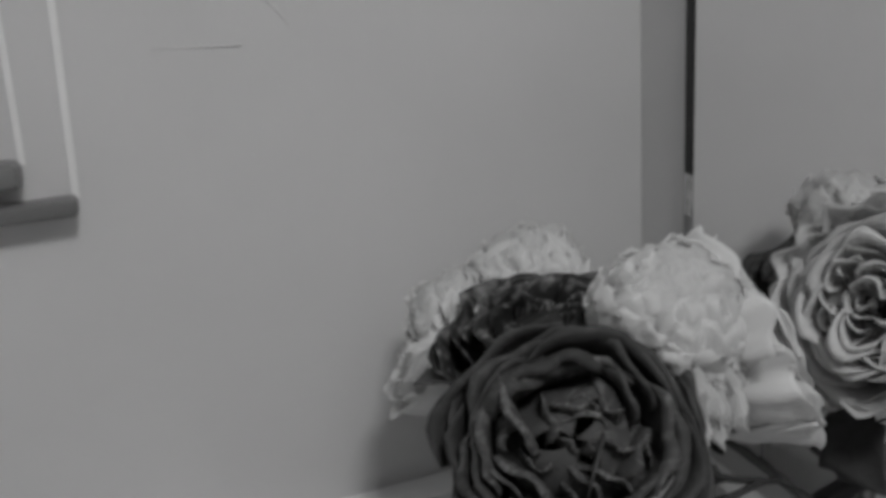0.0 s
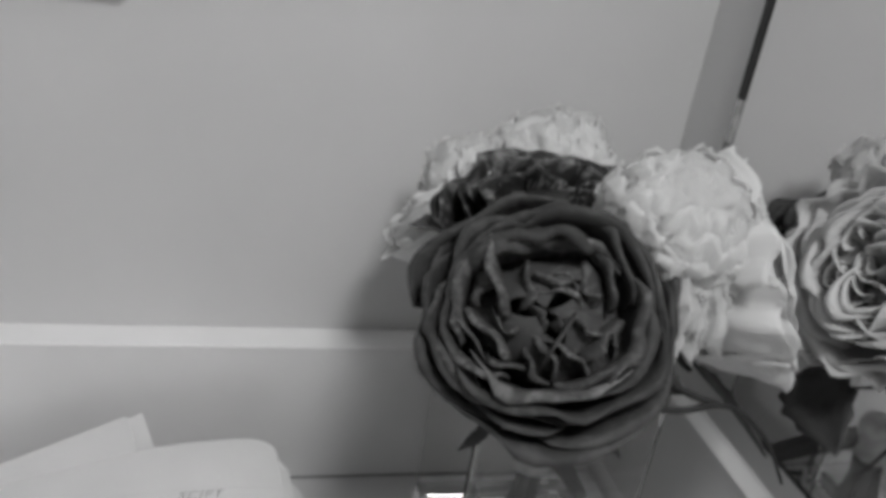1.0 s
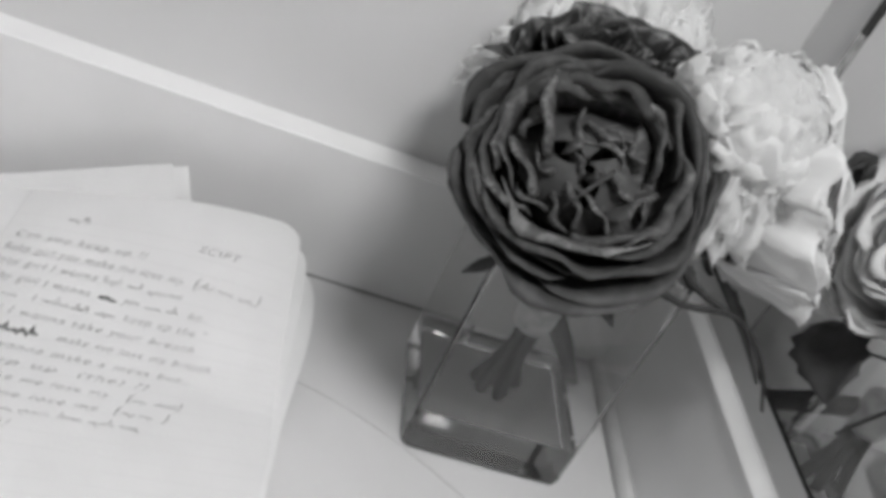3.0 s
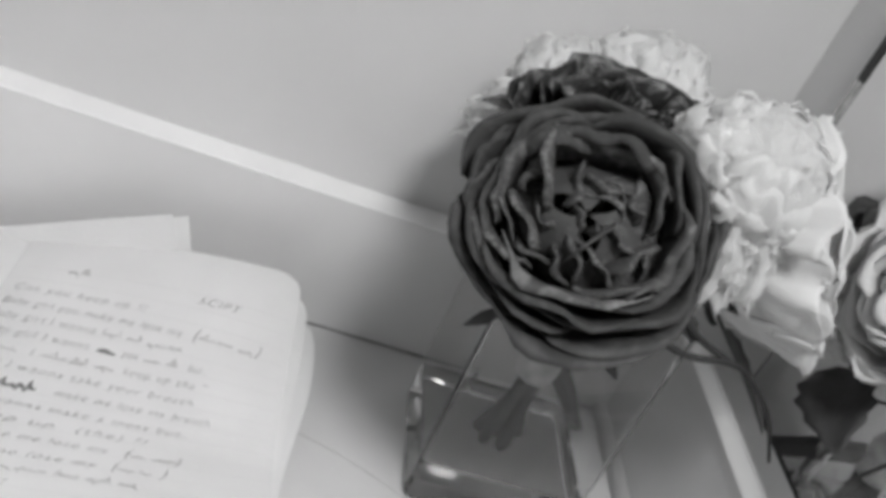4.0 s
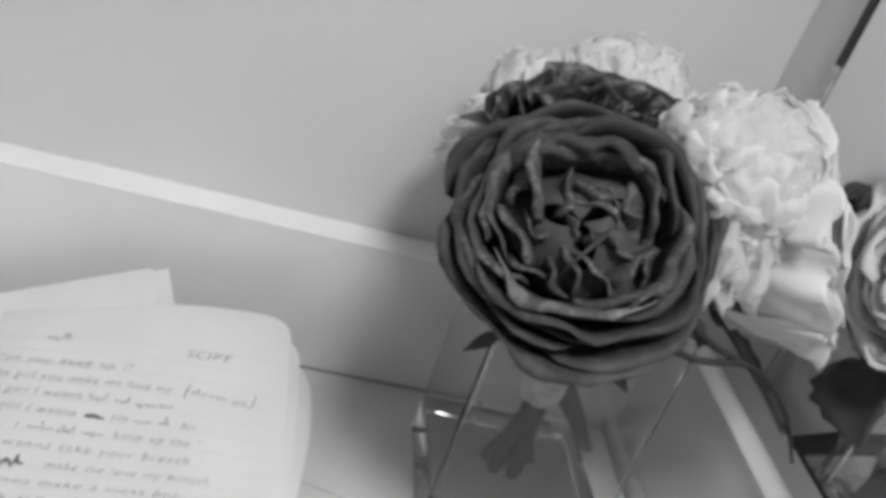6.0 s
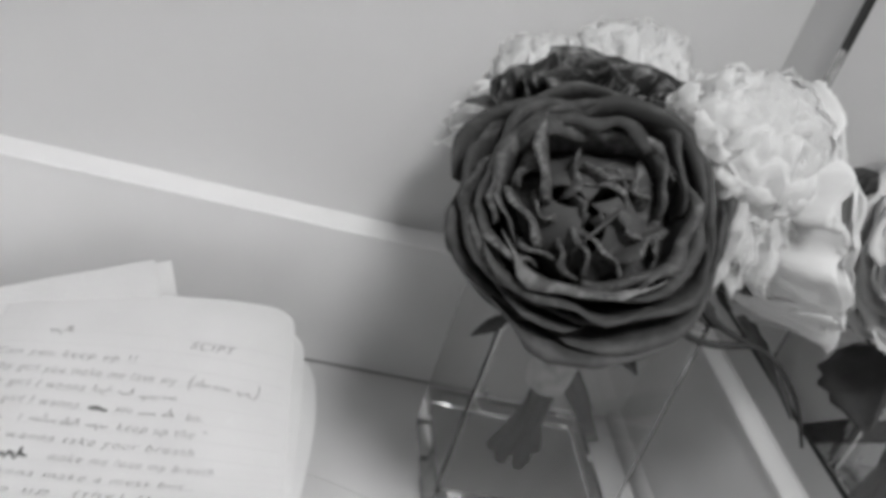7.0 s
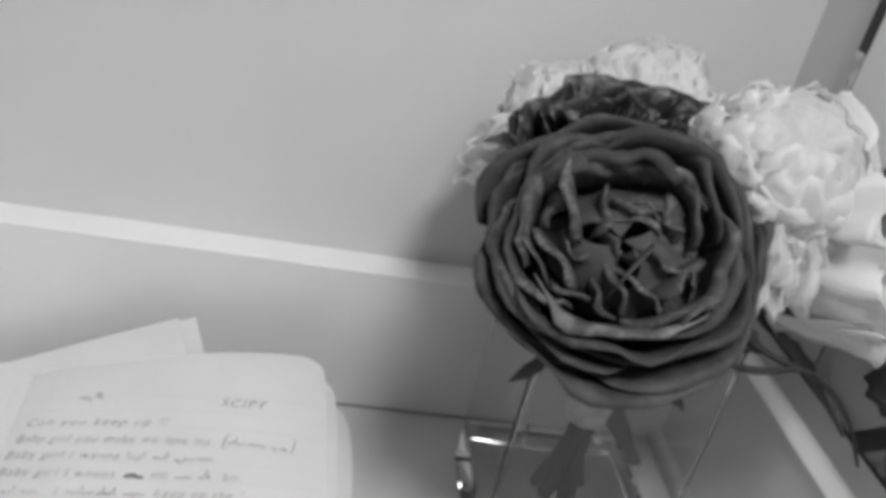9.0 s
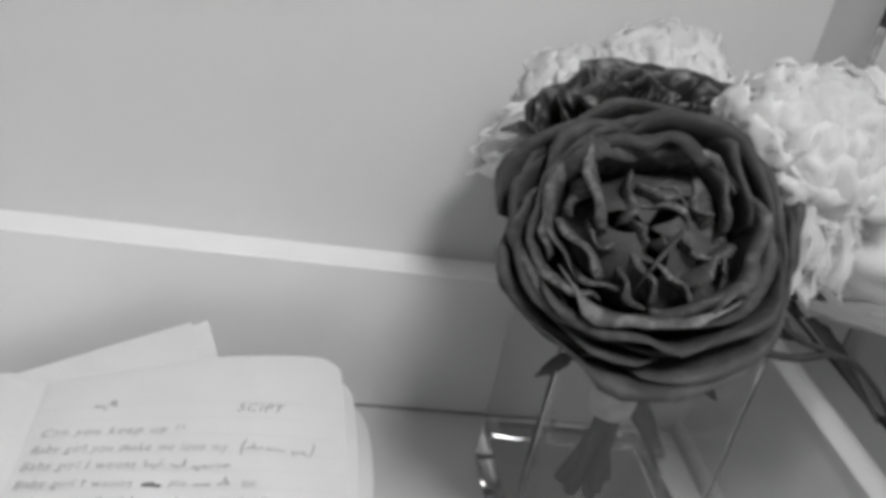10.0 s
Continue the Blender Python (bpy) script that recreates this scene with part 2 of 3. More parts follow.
# unseen fixture, added only to carry the fill lamp
spot = new("fill_fixture")
tagged(spot, "small round unseen fixture added for the fill lamp", "lamp")
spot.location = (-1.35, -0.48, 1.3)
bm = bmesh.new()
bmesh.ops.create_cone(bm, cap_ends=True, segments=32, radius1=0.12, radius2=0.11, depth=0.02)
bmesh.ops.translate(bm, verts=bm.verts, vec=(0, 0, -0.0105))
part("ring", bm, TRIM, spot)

# ---------------------------------------------------------------- glass vase
VX0, VX1, VY0, VY1, VH = -0.142, -0.0475, -0.121, -0.036, 0.150


def square_ring(bm, x0, x1, y0, y1, z, r, n=4):
    """The verts of a square with rounded corners."""
    out = []
    for cx, cy, a0 in ((x1 - r, y1 - r, 0), (x0 + r, y1 - r, 90), (x0 + r, y0 + r, 180), (x1 - r, y0 + r, 270)):
        for k in range(n + 1):
            a = radians(a0 + 90 * k / n)
            out.append(bm.verts.new((cx + r * math.cos(a), cy + r * math.sin(a), z)))
    return out


def skin(bm, rings):
    n = len(rings[0])
    for r0, r1 in zip(rings, rings[1:]):
        for k in range(n):
            bm.faces.new((r0[k], r0[(k + 1) % n], r1[(k + 1) % n], r1[k]))


def glass_vase():
    bm = bmesh.new()
    w = 0.0022
    def ring(inset, z, r):
        return square_ring(bm, VX0 + inset, VX1 - inset, VY0 + inset, VY1 - inset, z, r)
    rings = [ring(0.003, 0.0003, 0.004), ring(0.0006, 0.0012, 0.0055), ring(0, 0.004, 0.0055), ring(0, VH - 0.001, 0.0055),
             ring(0.001, VH, 0.0035), ring(w - 0.001, VH, 0.003), ring(w, VH - 0.001, 0.003), ring(w, 0.0300, 0.0025), ring(w + 0.0012, 0.0278, 0.0025), ring(w + 0.0040, 0.0264, 0.0025), ring(w + 0.0200, 0.0256, 0.0025)]
    skin(bm, rings)
    bm.faces.new(rings[0][::-1])
    bm.faces.new(rings[-1])
    return tagged(part("vase", bm, GLASS, smooth=False), "square clear glass vase with a thick base on the ledge", "vase")


vase = glass_vase()

# ---------------------------------------------------------------- flowers
def petal(bm_profile, theta, half, rng, tip=0.22, ruffle=0.0, freq=5.0, roll_out=0.0, thick=0.0005, nu=14, nv=11, skew=0.0, centre=(0.0, 0.0)):
    """One curved petal round the flower's axis. The profile runs from the base to the rim as (distance from the axis, height)."""
    bm = bmesh.new()
    along = bm.verts.layers.float.new("along")
    across = bm.verts.layers.float.new("across")
    prof = bez([(r, 0, h) for r, h in bm_profile], 24)
    ph = [rng.uniform(0, 6.28) for _ in range(5)]
    notch = rng.uniform(-0.4, 0.4)
    grid = []
    for j in range(nv + 1):
        row = []
        for i in range(nu + 1):
            u, v = -1 + 2 * i / nu, j / nv
            edge = 1 - tip * (abs(u) ** 2.6) - 0.05 * math.exp(-((u - notch) / 0.18) ** 2) + 0.02 * math.sin(4 * u + ph[0])
            if ruffle:
                edge += ruffle * 0.5 * (math.sin(freq * 1.7 * u + ph[3]) + 0.6 * math.sin(freq * 3.1 * u + ph[4])) * v
            s = v * edge
            p = prof[min(int(s * 24), 23)].lerp(prof[min(int(s * 24) + 1, 24)], min(s * 24 - min(int(s * 24), 23), 1.12))
            wide = half * (0.3 + 0.7 * smoothstep(0.0, 0.6, s))
            wave = (s ** 2) * (math.sin(freq * u + ph[1]) + 0.5 * math.sin(freq * 2.3 * u + ph[2]))
            size = prof[-1].length + 1e-6
            rho = p.x + size * (0.03 + ruffle) * wave + size * roll_out * (abs(u) ** 3) * s
            phi = theta + u * wide + skew * s
            z = p.z + size * (0.02 + 0.6 * ruffle) * s ** 2 * math.sin(freq * 1.4 * u + ph[3])
            vert = bm.verts.new((centre[0] + rho * math.cos(phi), centre[1] + rho * math.sin(phi), z))
            vert[along], vert[across] = v, u
            row.append(vert)
        grid.append(row)
    for r0, r1 in zip(grid, grid[1:]):
        for i in range(nu):
            bm.faces.new((r0[i], r0[i + 1], r1[i + 1], r1[i]))
    bmesh.ops.recalc_face_normals(bm, faces=bm.faces)
    bmesh.ops.solidify(bm, geom=bm.faces[:], thickness=thick)
    return bm


def ridge(path, tall, lean, R, rng, nu=20, nv=10):
    """An upright folded petal whose edge runs along a line over the flower's face and leans outward."""
    bm = bmesh.new()
    along = bm.verts.layers.float.new("along")
    across = bm.verts.layers.float.new("across")
    pts = bez([(x, y, 0) for x, y in path], nu)
    ph = [rng.uniform(0, 6.28) for _ in range(3)]
    deep = -0.30 * R
    grid = []
    for j in range(nv + 1):
        v = j / nv
        row = []
        for i, p in enumerate(pts):
            u = -1 + 2 * i / nu
            d = (pts[min(i + 1, nu)] - pts[max(i - 1, 0)]).normalized()
            n = Vector((d.y, -d.x, 0))
            if n.dot(p) < 0:
                n = -n
            top = tall - 0.14 * R * abs(u) ** 3 + 0.025 * R * math.sin(3.1 * u + ph[0])
            lip_over = lean * (v ** 3) + 0.05 * R * math.sin(2.3 * u + ph[1]) * v + 0.02 * R * math.sin(6 * u + ph[2]) * v * v
            z = deep + (top - deep) * math.sin(v * 1.75) / math.sin(1.5)
            q = bm.verts.new((p.x + n.x * lip_over, p.y + n.y * lip_over, z))
            q[along], q[across] = v, u
            row.append(q)
        grid.append(row)
    for r0, r1 in zip(grid, grid[1:]):
        for i in range(nu):
            bm.faces.new((r0[i], r0[i + 1], r1[i + 1], r1[i]))
    bmesh.ops.recalc_face_normals(bm, faces=bm.faces)
    bmesh.ops.solidify(bm, geom=bm.faces[:], thickness=0.010 * R)
    return bm


def crumpled_heart(R, drift):
    """The packed middle of a peony: creased cloth folded into a dome."""
    bm = bmesh.new()
    bmesh.ops.create_icosphere(bm, subdivisions=5, radius=1.0)
    for v in bm.verts:
        q = v.co.copy()
        swirl = noise.noise_vector(q * 1.3 + drift) * 1.2
        crease = 1 - abs(noise.noise(q * 2.6 + swirl + drift)) * 2.0
        fine = 1 - abs(noise.noise(Vector((q.x * 7, q.y * 3, q.z * 3)) + swirl * 2.5 + drift)) * 2.0
        v.co = q * R * (0.89 + 0.05 * crease + 0.045 * fine)
        v.co.z = v.co.z * 0.95 + 0.05 * R
    return bm


def sepals(R, rng, count=5, drop=0.5, length=0.75, turn=0.0):
    """The green cup under a flower with its pointed, curling leaves."""
    bm = bmesh.new()
    bmesh.ops.create_uvsphere(bm, u_segments=12, v_segments=8, radius=0.2 * R, matrix=Matrix.Translation((0, 0, -0.62 * R)) @ Matrix.Diagonal((1, 1, 1.2, 1)))
    for k in range(count):
        a = math.tau * k / count + rng.uniform(-0.3, 0.3) + turn
        ln = length * R * rng.uniform(0.8, 1.25)
        pts = bez([(0.1 * R, 0, -0.62 * R), (0.55 * R, 0, -0.75 * R), (0.3 * R + ln * 0.7, 0, -(0.4 + drop * rng.uniform(0.3, 1.0)) * R), (0.3 * R + ln, 0, -(0.3 + drop * rng.uniform(0.6, 1.5)) * R)], 7)
        rows = []
        for i, p in enumerate(pts):
            w = 0.13 * R * math.sin(math.pi * min(0.25 + 0.75 * i / 7, 0.985)) * (1 + 0.25 * (i % 2))
            row = []
            for s in (-1, 0, 1):
                q = Vector((p.x, s * w, p.z - 0.06 * R * abs(s)))
                row.append(bm.verts.new(Matrix.Rotation(a, 3, "Z") @ q))
            rows.append(row)
        fs = []
        for r0, r1 in zip(rows, rows[1:]):
            for s in range(2):
                fs.append(bm.faces.new((r0[s], r0[s + 1], r1[s + 1], r1[s])))
        bmesh.ops.solidify(bm, geom=fs, thickness=0.0006)
    return bm


def facing(at, way, spin=0.0):
    return Matrix.Translation(at) @ Vector(way).to_track_quat("Z", "Y").to_matrix().to_4x4() @ Matrix.Rotation(radians(spin), 4, "Z")


def flower(name, label, at, way, R, rings, parent, seed, spin=0.0, drop=0.5, length=0.75, folds=(), shape=(1, 1, 1), crumple=0.06, blades=0, blade_mat=None, turn=0.0, ridges=(), hanging=(), heart=None, creases=0.0):
    """A flower head: the cup with its sepals, and ring after ring of petals.
    A ring: (count, profile in units of R, half width in degrees, tip, ruffle, freq, roll_out, material, jitter)."""
    rng = random.Random(seed)
    drift = Vector((seed * 1.7, seed * 0.9, seed * 0.4))

    def soft(bm):
        """One uneven pull on the whole head, so that no ring stays regular."""
        for v in bm.verts:
            q = v.co / R
            v.co += R * crumple * (noise.noise_vector(q * 1.7 + drift) + 0.55 * noise.noise_vector(q * 4.2 + drift))
            if creases:
                v.co += R * creases * noise.noise_vector(q * 8.5 + drift)
        return bm

    head = part(name, sepals(R, rng, drop=drop, length=length, turn=turn), LEAF, parent, label, True)
    head.matrix_local = facing(at, way, spin) @ Matrix.Diagonal((*shape, 1))
    for count, prof, half, tip, ruffle, freq, roll_out, mat, jit in rings:
        start = rng.uniform(0, 6.28)
        for k in range(count):
            s = 1 + rng.uniform(-jit, jit)
            sh = rng.uniform(-jit, jit) * 0.3
            pr = [(r * R * s, (h + sh * min(i, 1)) * R) for i, (r, h) in enumerate(prof)]
            fine = 26 if freq > 5 else 14
            bm = petal(pr, start + math.tau * k / count + rng.uniform(-0.6, 0.6) * jit * 3, radians(half * rng.uniform(0.85, 1.15)), rng, tip, ruffle, freq, roll_out,
                       thick=0.008 * R, skew=rng.uniform(-0.25, 0.25), nu=fine)
            part("petal", soft(bm), mat, head, smooth=True)
    for angle, out, size, count, tall, mat in folds:
        a = radians(angle)
        for m in range(count):
            r = size * (1 - 0.8 * m / count)
            off = out - 0.12 * size * m
            pr = [(0.3 * r * R, -0.20 * R), (0.9 * r * R, -0.16 * R), (1.2 * r * R, 0.04 * R), (0.66 * r * R, (tall + 0.08 - 0.03 * m) * R), (1.38 * r * R, (tall - 0.05 - 0.03 * m) * R)]
            bm = petal(pr, a + rng.uniform(-0.35, 0.35), radians(rng.uniform(70, 100)), rng, 0.28, 0.05, 3.2, 0.05, thick=0.008 * R, skew=rng.uniform(-0.4, 0.4),
                       centre=(off * R * math.cos(a), off * R * math.sin(a)))
            lean = Euler((rng.uniform(-0.3, 0.3), rng.uniform(-0.3, 0.3), 0)).to_matrix()
            bmesh.ops.rotate(bm, verts=bm.verts, cent=(off * R * math.cos(a), off * R * math.sin(a), -0.3 * R), matrix=lean)
            part("petal", soft(bm), mat, head, smooth=True)
    for path, tall, lean, mat in ridges:
        part("petal", soft(ridge([(x * R, y * R) for x, y in path], tall * R, lean * R, R, rng)), mat, head, smooth=True)
    for angle, prof, half, ruffle, freq, mat in hanging:
        pr = [(r * R, h * R) for r, h in prof]
        part("petal", soft(petal(pr, radians(angle), radians(half), rng, 0.12, ruffle, freq, 0.0, thick=0.008 * R, nu=36, nv=16)), mat, head, smooth=True)
    if heart:
        part("heart", soft(crumpled_heart(R, drift)), heart, head, "tightly crumpled middle petals", smooth=True)
    if blades:
        pr = [(0.02 * R, 0.24 * R), (0.25 * R, 0.28 * R), (0.45 * R, 0.16 * R), (0.62 * R, -0.02 * R), (0.66 * R, -0.3 * R)]
        for k in range(3):
            part("petal", soft(petal(pr, 2.1 * k, 1.3, rng, 0.05, 0.10, 4.0, 0.0, thick=0.01 * R, nu=26, nv=18)), blade_mat, head, smooth=True)
    for k in range(blades):
        a, out, r = 2.4 * k + rng.uniform(-0.4, 0.4), rng.uniform(0.08, 0.60), rng.uniform(0.10, 0.22)
        tall = 0.40 - 0.16 * out + rng.uniform(-0.04, 0.04)
        pr = [(0.2 * r * R, -0.20 * R), (0.7 * r * R, -0.10 * R), (1.0 * r * R, 0.06 * R), (0.7 * r * R, (tall + 0.03) * R), (1.1 * r * R, tall * R)]
        at_a = (out * R * math.cos(a), out * R * math.sin(a))
        bm = petal(pr, a + rng.choice((-1.5, 1.5, 3.1)) + rng.uniform(-0.4, 0.4), radians(rng.uniform(45, 85)), rng, 0.3, 0.06, 3.2, 0.05, thick=0.012 * R, skew=rng.uniform(-0.4, 0.4), centre=at_a)
        lean = Euler((rng.uniform(-0.4, 0.4), rng.uniform(-0.4, 0.4), 0)).to_matrix()
        bmesh.ops.rotate(bm, verts=bm.verts, cent=(*at_a, -0.1 * R), matrix=lean)
        part("petal", soft(bm), blade_mat, head, smooth=True)
    return head


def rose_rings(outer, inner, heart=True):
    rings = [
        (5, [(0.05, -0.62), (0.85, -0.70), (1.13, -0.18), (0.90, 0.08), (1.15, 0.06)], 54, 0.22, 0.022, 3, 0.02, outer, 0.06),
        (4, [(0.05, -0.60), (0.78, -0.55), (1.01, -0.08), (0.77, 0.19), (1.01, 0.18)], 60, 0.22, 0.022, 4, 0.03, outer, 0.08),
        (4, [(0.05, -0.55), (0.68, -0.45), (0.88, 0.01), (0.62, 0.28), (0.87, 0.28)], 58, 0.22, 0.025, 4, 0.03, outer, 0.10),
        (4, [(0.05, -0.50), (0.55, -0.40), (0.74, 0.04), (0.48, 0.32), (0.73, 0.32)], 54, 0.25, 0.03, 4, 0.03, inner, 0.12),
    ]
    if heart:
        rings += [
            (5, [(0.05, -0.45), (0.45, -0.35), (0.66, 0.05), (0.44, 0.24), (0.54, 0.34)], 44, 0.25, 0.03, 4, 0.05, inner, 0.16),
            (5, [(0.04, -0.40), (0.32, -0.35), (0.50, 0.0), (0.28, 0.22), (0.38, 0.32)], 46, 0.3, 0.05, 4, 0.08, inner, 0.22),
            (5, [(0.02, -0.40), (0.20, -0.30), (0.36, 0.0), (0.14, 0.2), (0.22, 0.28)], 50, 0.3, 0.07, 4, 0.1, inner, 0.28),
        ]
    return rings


def wavy_rings(m):
    """Broad, wavy outer petals that open flat."""
    return [
        (5, [(0.05, -0.55), (0.70, -0.60), (1.05, -0.20), (0.98, 0.06), (1.15, 0.10)], 58, 0.2, 0.04, 4, 0.03, m, 0.10),
        (4, [(0.05, -0.50), (0.60, -0.50), (0.92, -0.05), (0.78, 0.18), (0.96, 0.22)], 62, 0.2, 0.04, 4, 0.03, m, 0.12),
        (3, [(0.05, -0.45), (0.50, -0.40), (0.78, 0.05), (0.58, 0.26), (0.76, 0.28)], 72, 0.2, 0.05, 4, 0.03, m, 0.14),
    ]


def loose_rings(outer, inner):
    """Like a rose's, with longer, frilled outer petals."""
    first = [
        (5, [(0.05, -0.80), (0.75, -0.95), (1.12, -0.25), (1.02, 0.04), (1.14, 0.12)], 50, 0.2, 0.045, 6.5, 0.03, outer, 0.12),
        (5, [(0.05, -0.70), (0.80, -0.70), (1.06, -0.12), (0.92, 0.10), (1.04, 0.18)], 48, 0.2, 0.04, 6.5, 0.03, outer, 0.12),
    ]
    return first + rose_rings(outer, inner, False)[1:]


def frilled_rings(a, b):
    """A full, domed peony: broad soft petals that hug the crumpled heart, frilled at their rims."""
    def hug(end, out=0.03):
        arc_pts = [140 + (end - 140) * k / 4 for k in range(5)]
        grow = (0.5, 1.0, 1.07, 1.0, 0.98 + out)
        return [(g * math.sin(radians(d)), 0.95 * g * math.cos(radians(d)) + 0.05) for d, g in zip(arc_pts, grow)]
    return [
        (4, hug(84, 0.04), 54, 0.14, 0.03, 5.5, 0.0, a, 0.03),
        (4, hug(62), 54, 0.16, 0.032, 5.5, 0.0, b, 0.03),
        (4, hug(44), 56, 0.18, 0.035, 5.5, 0.0, b, 0.03),
        (3, hug(28), 60, 0.2, 0.035, 5.5, 0.0, b, 0.03),
    ]


FOLDS = [(112, 0.34, 0.40, 2, 0.38, DARK_OUTER), (188, 0.42, 0.30, 3, 0.32, DARK_INNER), (243, 0.36, 0.28, 3, 0.29, DARK_INNER), (300, 0.40, 0.30, 3, 0.29, DARK_INNER),
         (12, 0.42, 0.30, 3, 0.34, DARK_INNER), (62, 0.38, 0.24, 2, 0.36, DARK_INNER), (262, 0.10, 0.22, 3, 0.26, DARK_INNER), (60, 0.15, 0.18, 2, 0.30, DARK_INNER), (150, 0.18, 0.20, 2, 0.30, DARK_INNER)]
TOP_FOLDS = [(a, o * 1.1, z, n, t - 0.05, DARK_TOP) for a, o, z, n, t, m in FOLDS[1:]]
CREAM_FOLDS = [(a + 40, o, z, n, t, CREAM) for a, o, z, n, t, m in FOLDS]

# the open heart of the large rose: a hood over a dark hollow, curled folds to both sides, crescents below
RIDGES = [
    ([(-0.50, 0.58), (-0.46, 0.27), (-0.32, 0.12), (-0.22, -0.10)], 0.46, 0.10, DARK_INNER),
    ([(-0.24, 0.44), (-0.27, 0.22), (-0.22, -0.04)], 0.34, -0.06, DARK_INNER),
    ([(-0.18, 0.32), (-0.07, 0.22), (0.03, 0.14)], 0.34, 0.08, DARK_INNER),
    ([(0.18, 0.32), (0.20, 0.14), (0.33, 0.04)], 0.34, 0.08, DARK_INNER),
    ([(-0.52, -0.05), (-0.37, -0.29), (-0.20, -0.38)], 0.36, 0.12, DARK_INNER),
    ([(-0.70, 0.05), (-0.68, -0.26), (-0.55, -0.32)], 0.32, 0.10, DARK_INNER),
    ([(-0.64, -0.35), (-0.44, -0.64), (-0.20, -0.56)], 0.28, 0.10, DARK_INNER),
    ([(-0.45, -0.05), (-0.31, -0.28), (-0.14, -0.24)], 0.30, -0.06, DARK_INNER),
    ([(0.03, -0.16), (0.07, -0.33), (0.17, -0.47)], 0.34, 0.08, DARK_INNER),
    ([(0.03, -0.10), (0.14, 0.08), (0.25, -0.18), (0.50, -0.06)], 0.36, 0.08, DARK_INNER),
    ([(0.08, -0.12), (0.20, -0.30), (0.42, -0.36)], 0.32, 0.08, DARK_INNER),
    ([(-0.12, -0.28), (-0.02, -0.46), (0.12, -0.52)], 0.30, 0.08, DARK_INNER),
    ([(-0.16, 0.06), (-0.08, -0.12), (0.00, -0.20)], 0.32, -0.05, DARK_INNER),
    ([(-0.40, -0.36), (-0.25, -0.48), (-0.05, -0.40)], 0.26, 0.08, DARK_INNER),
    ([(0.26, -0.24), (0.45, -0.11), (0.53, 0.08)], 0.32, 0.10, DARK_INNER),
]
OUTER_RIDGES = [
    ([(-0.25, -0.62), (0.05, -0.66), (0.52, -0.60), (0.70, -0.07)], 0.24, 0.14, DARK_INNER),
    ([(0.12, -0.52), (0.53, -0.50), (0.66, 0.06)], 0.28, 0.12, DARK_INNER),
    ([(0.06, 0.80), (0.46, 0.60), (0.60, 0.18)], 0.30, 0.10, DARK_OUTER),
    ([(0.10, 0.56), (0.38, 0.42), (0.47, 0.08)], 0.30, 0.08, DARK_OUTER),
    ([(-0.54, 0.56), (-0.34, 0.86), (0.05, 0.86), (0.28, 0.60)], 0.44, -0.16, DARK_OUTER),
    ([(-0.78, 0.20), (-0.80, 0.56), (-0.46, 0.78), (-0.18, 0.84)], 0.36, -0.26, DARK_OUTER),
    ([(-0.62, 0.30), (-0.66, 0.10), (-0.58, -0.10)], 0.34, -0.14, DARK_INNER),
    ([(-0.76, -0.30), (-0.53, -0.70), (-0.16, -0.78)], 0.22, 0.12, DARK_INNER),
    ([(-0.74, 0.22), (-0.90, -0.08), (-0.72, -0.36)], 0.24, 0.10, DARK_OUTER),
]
LOW_PETALS = [(-120, [(0.30, -0.55), (0.85, -0.60), (1.06, -0.22), (0.94, -0.04), (1.07, -0.08)], 38, 0.02, 3, DARK_OUTER)]
SKIRT = [(-118, [(0.50, 0.40), (1.00, 0.30), (1.22, 0.00), (1.32, -0.35), (1.46, -0.60)], 34, 0.06, 14, WHITE),
         (-82, [(0.50, 0.40), (0.98, 0.28), (1.18, -0.05), (1.30, -0.40), (1.42, -0.72)], 34, 0.06, 14, WHITE),
         (-165, [(0.30, -0.30), (1.00, -0.20), (1.16, 0.10), (1.04, 0.40), (0.92, 0.60)], 52, 0.01, 3, WHITE)]

bouquet = new("bouquet")
tagged(bouquet, "tied bunch of dark and white artificial roses in a vase", "bouquet")

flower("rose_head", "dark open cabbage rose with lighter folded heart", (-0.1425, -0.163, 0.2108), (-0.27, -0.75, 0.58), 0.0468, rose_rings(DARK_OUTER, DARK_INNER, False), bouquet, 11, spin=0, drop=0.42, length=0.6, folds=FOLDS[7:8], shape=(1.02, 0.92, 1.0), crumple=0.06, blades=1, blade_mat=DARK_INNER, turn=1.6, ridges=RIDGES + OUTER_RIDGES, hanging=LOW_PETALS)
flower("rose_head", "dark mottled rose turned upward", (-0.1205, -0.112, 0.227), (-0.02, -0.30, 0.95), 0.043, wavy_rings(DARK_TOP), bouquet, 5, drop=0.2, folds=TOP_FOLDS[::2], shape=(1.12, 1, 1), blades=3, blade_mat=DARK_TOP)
flower("peony_head", "white frilled peony", (-0.0825, -0.135, 0.2375), (0.02, -0.50, 0.86), 0.032, frilled_rings(WHITE, WHITE), bouquet, 17, crumple=0.07, hanging=SKIRT, heart=WHITE, creases=0.07)
flower("rose_head", "pale rose turned towards the mirror with hanging outer petals", (-0.039, -0.124, 0.215), (0.86, -0.22, 0.40), 0.044, loose_rings(PALE, CREAM), bouquet, 21, folds=CREAM_FOLDS)
flower("peony_head", "white frilled peony at the back", (-0.101, -0.041, 0.229), (0.0, 0.0, 1.0), 0.030, frilled_rings(WHITE, WHITE), bouquet, 31, crumple=0.12, heart=WHITE, creases=0.07)
flower("peony_head", "small white frilled peony", (-0.139, -0.036, 0.214), (-0.2, 0.0, 0.9), 0.026, frilled_rings(WHITE, WHITE), bouquet, 33, crumple=0.12, heart=WHITE, creases=0.07)
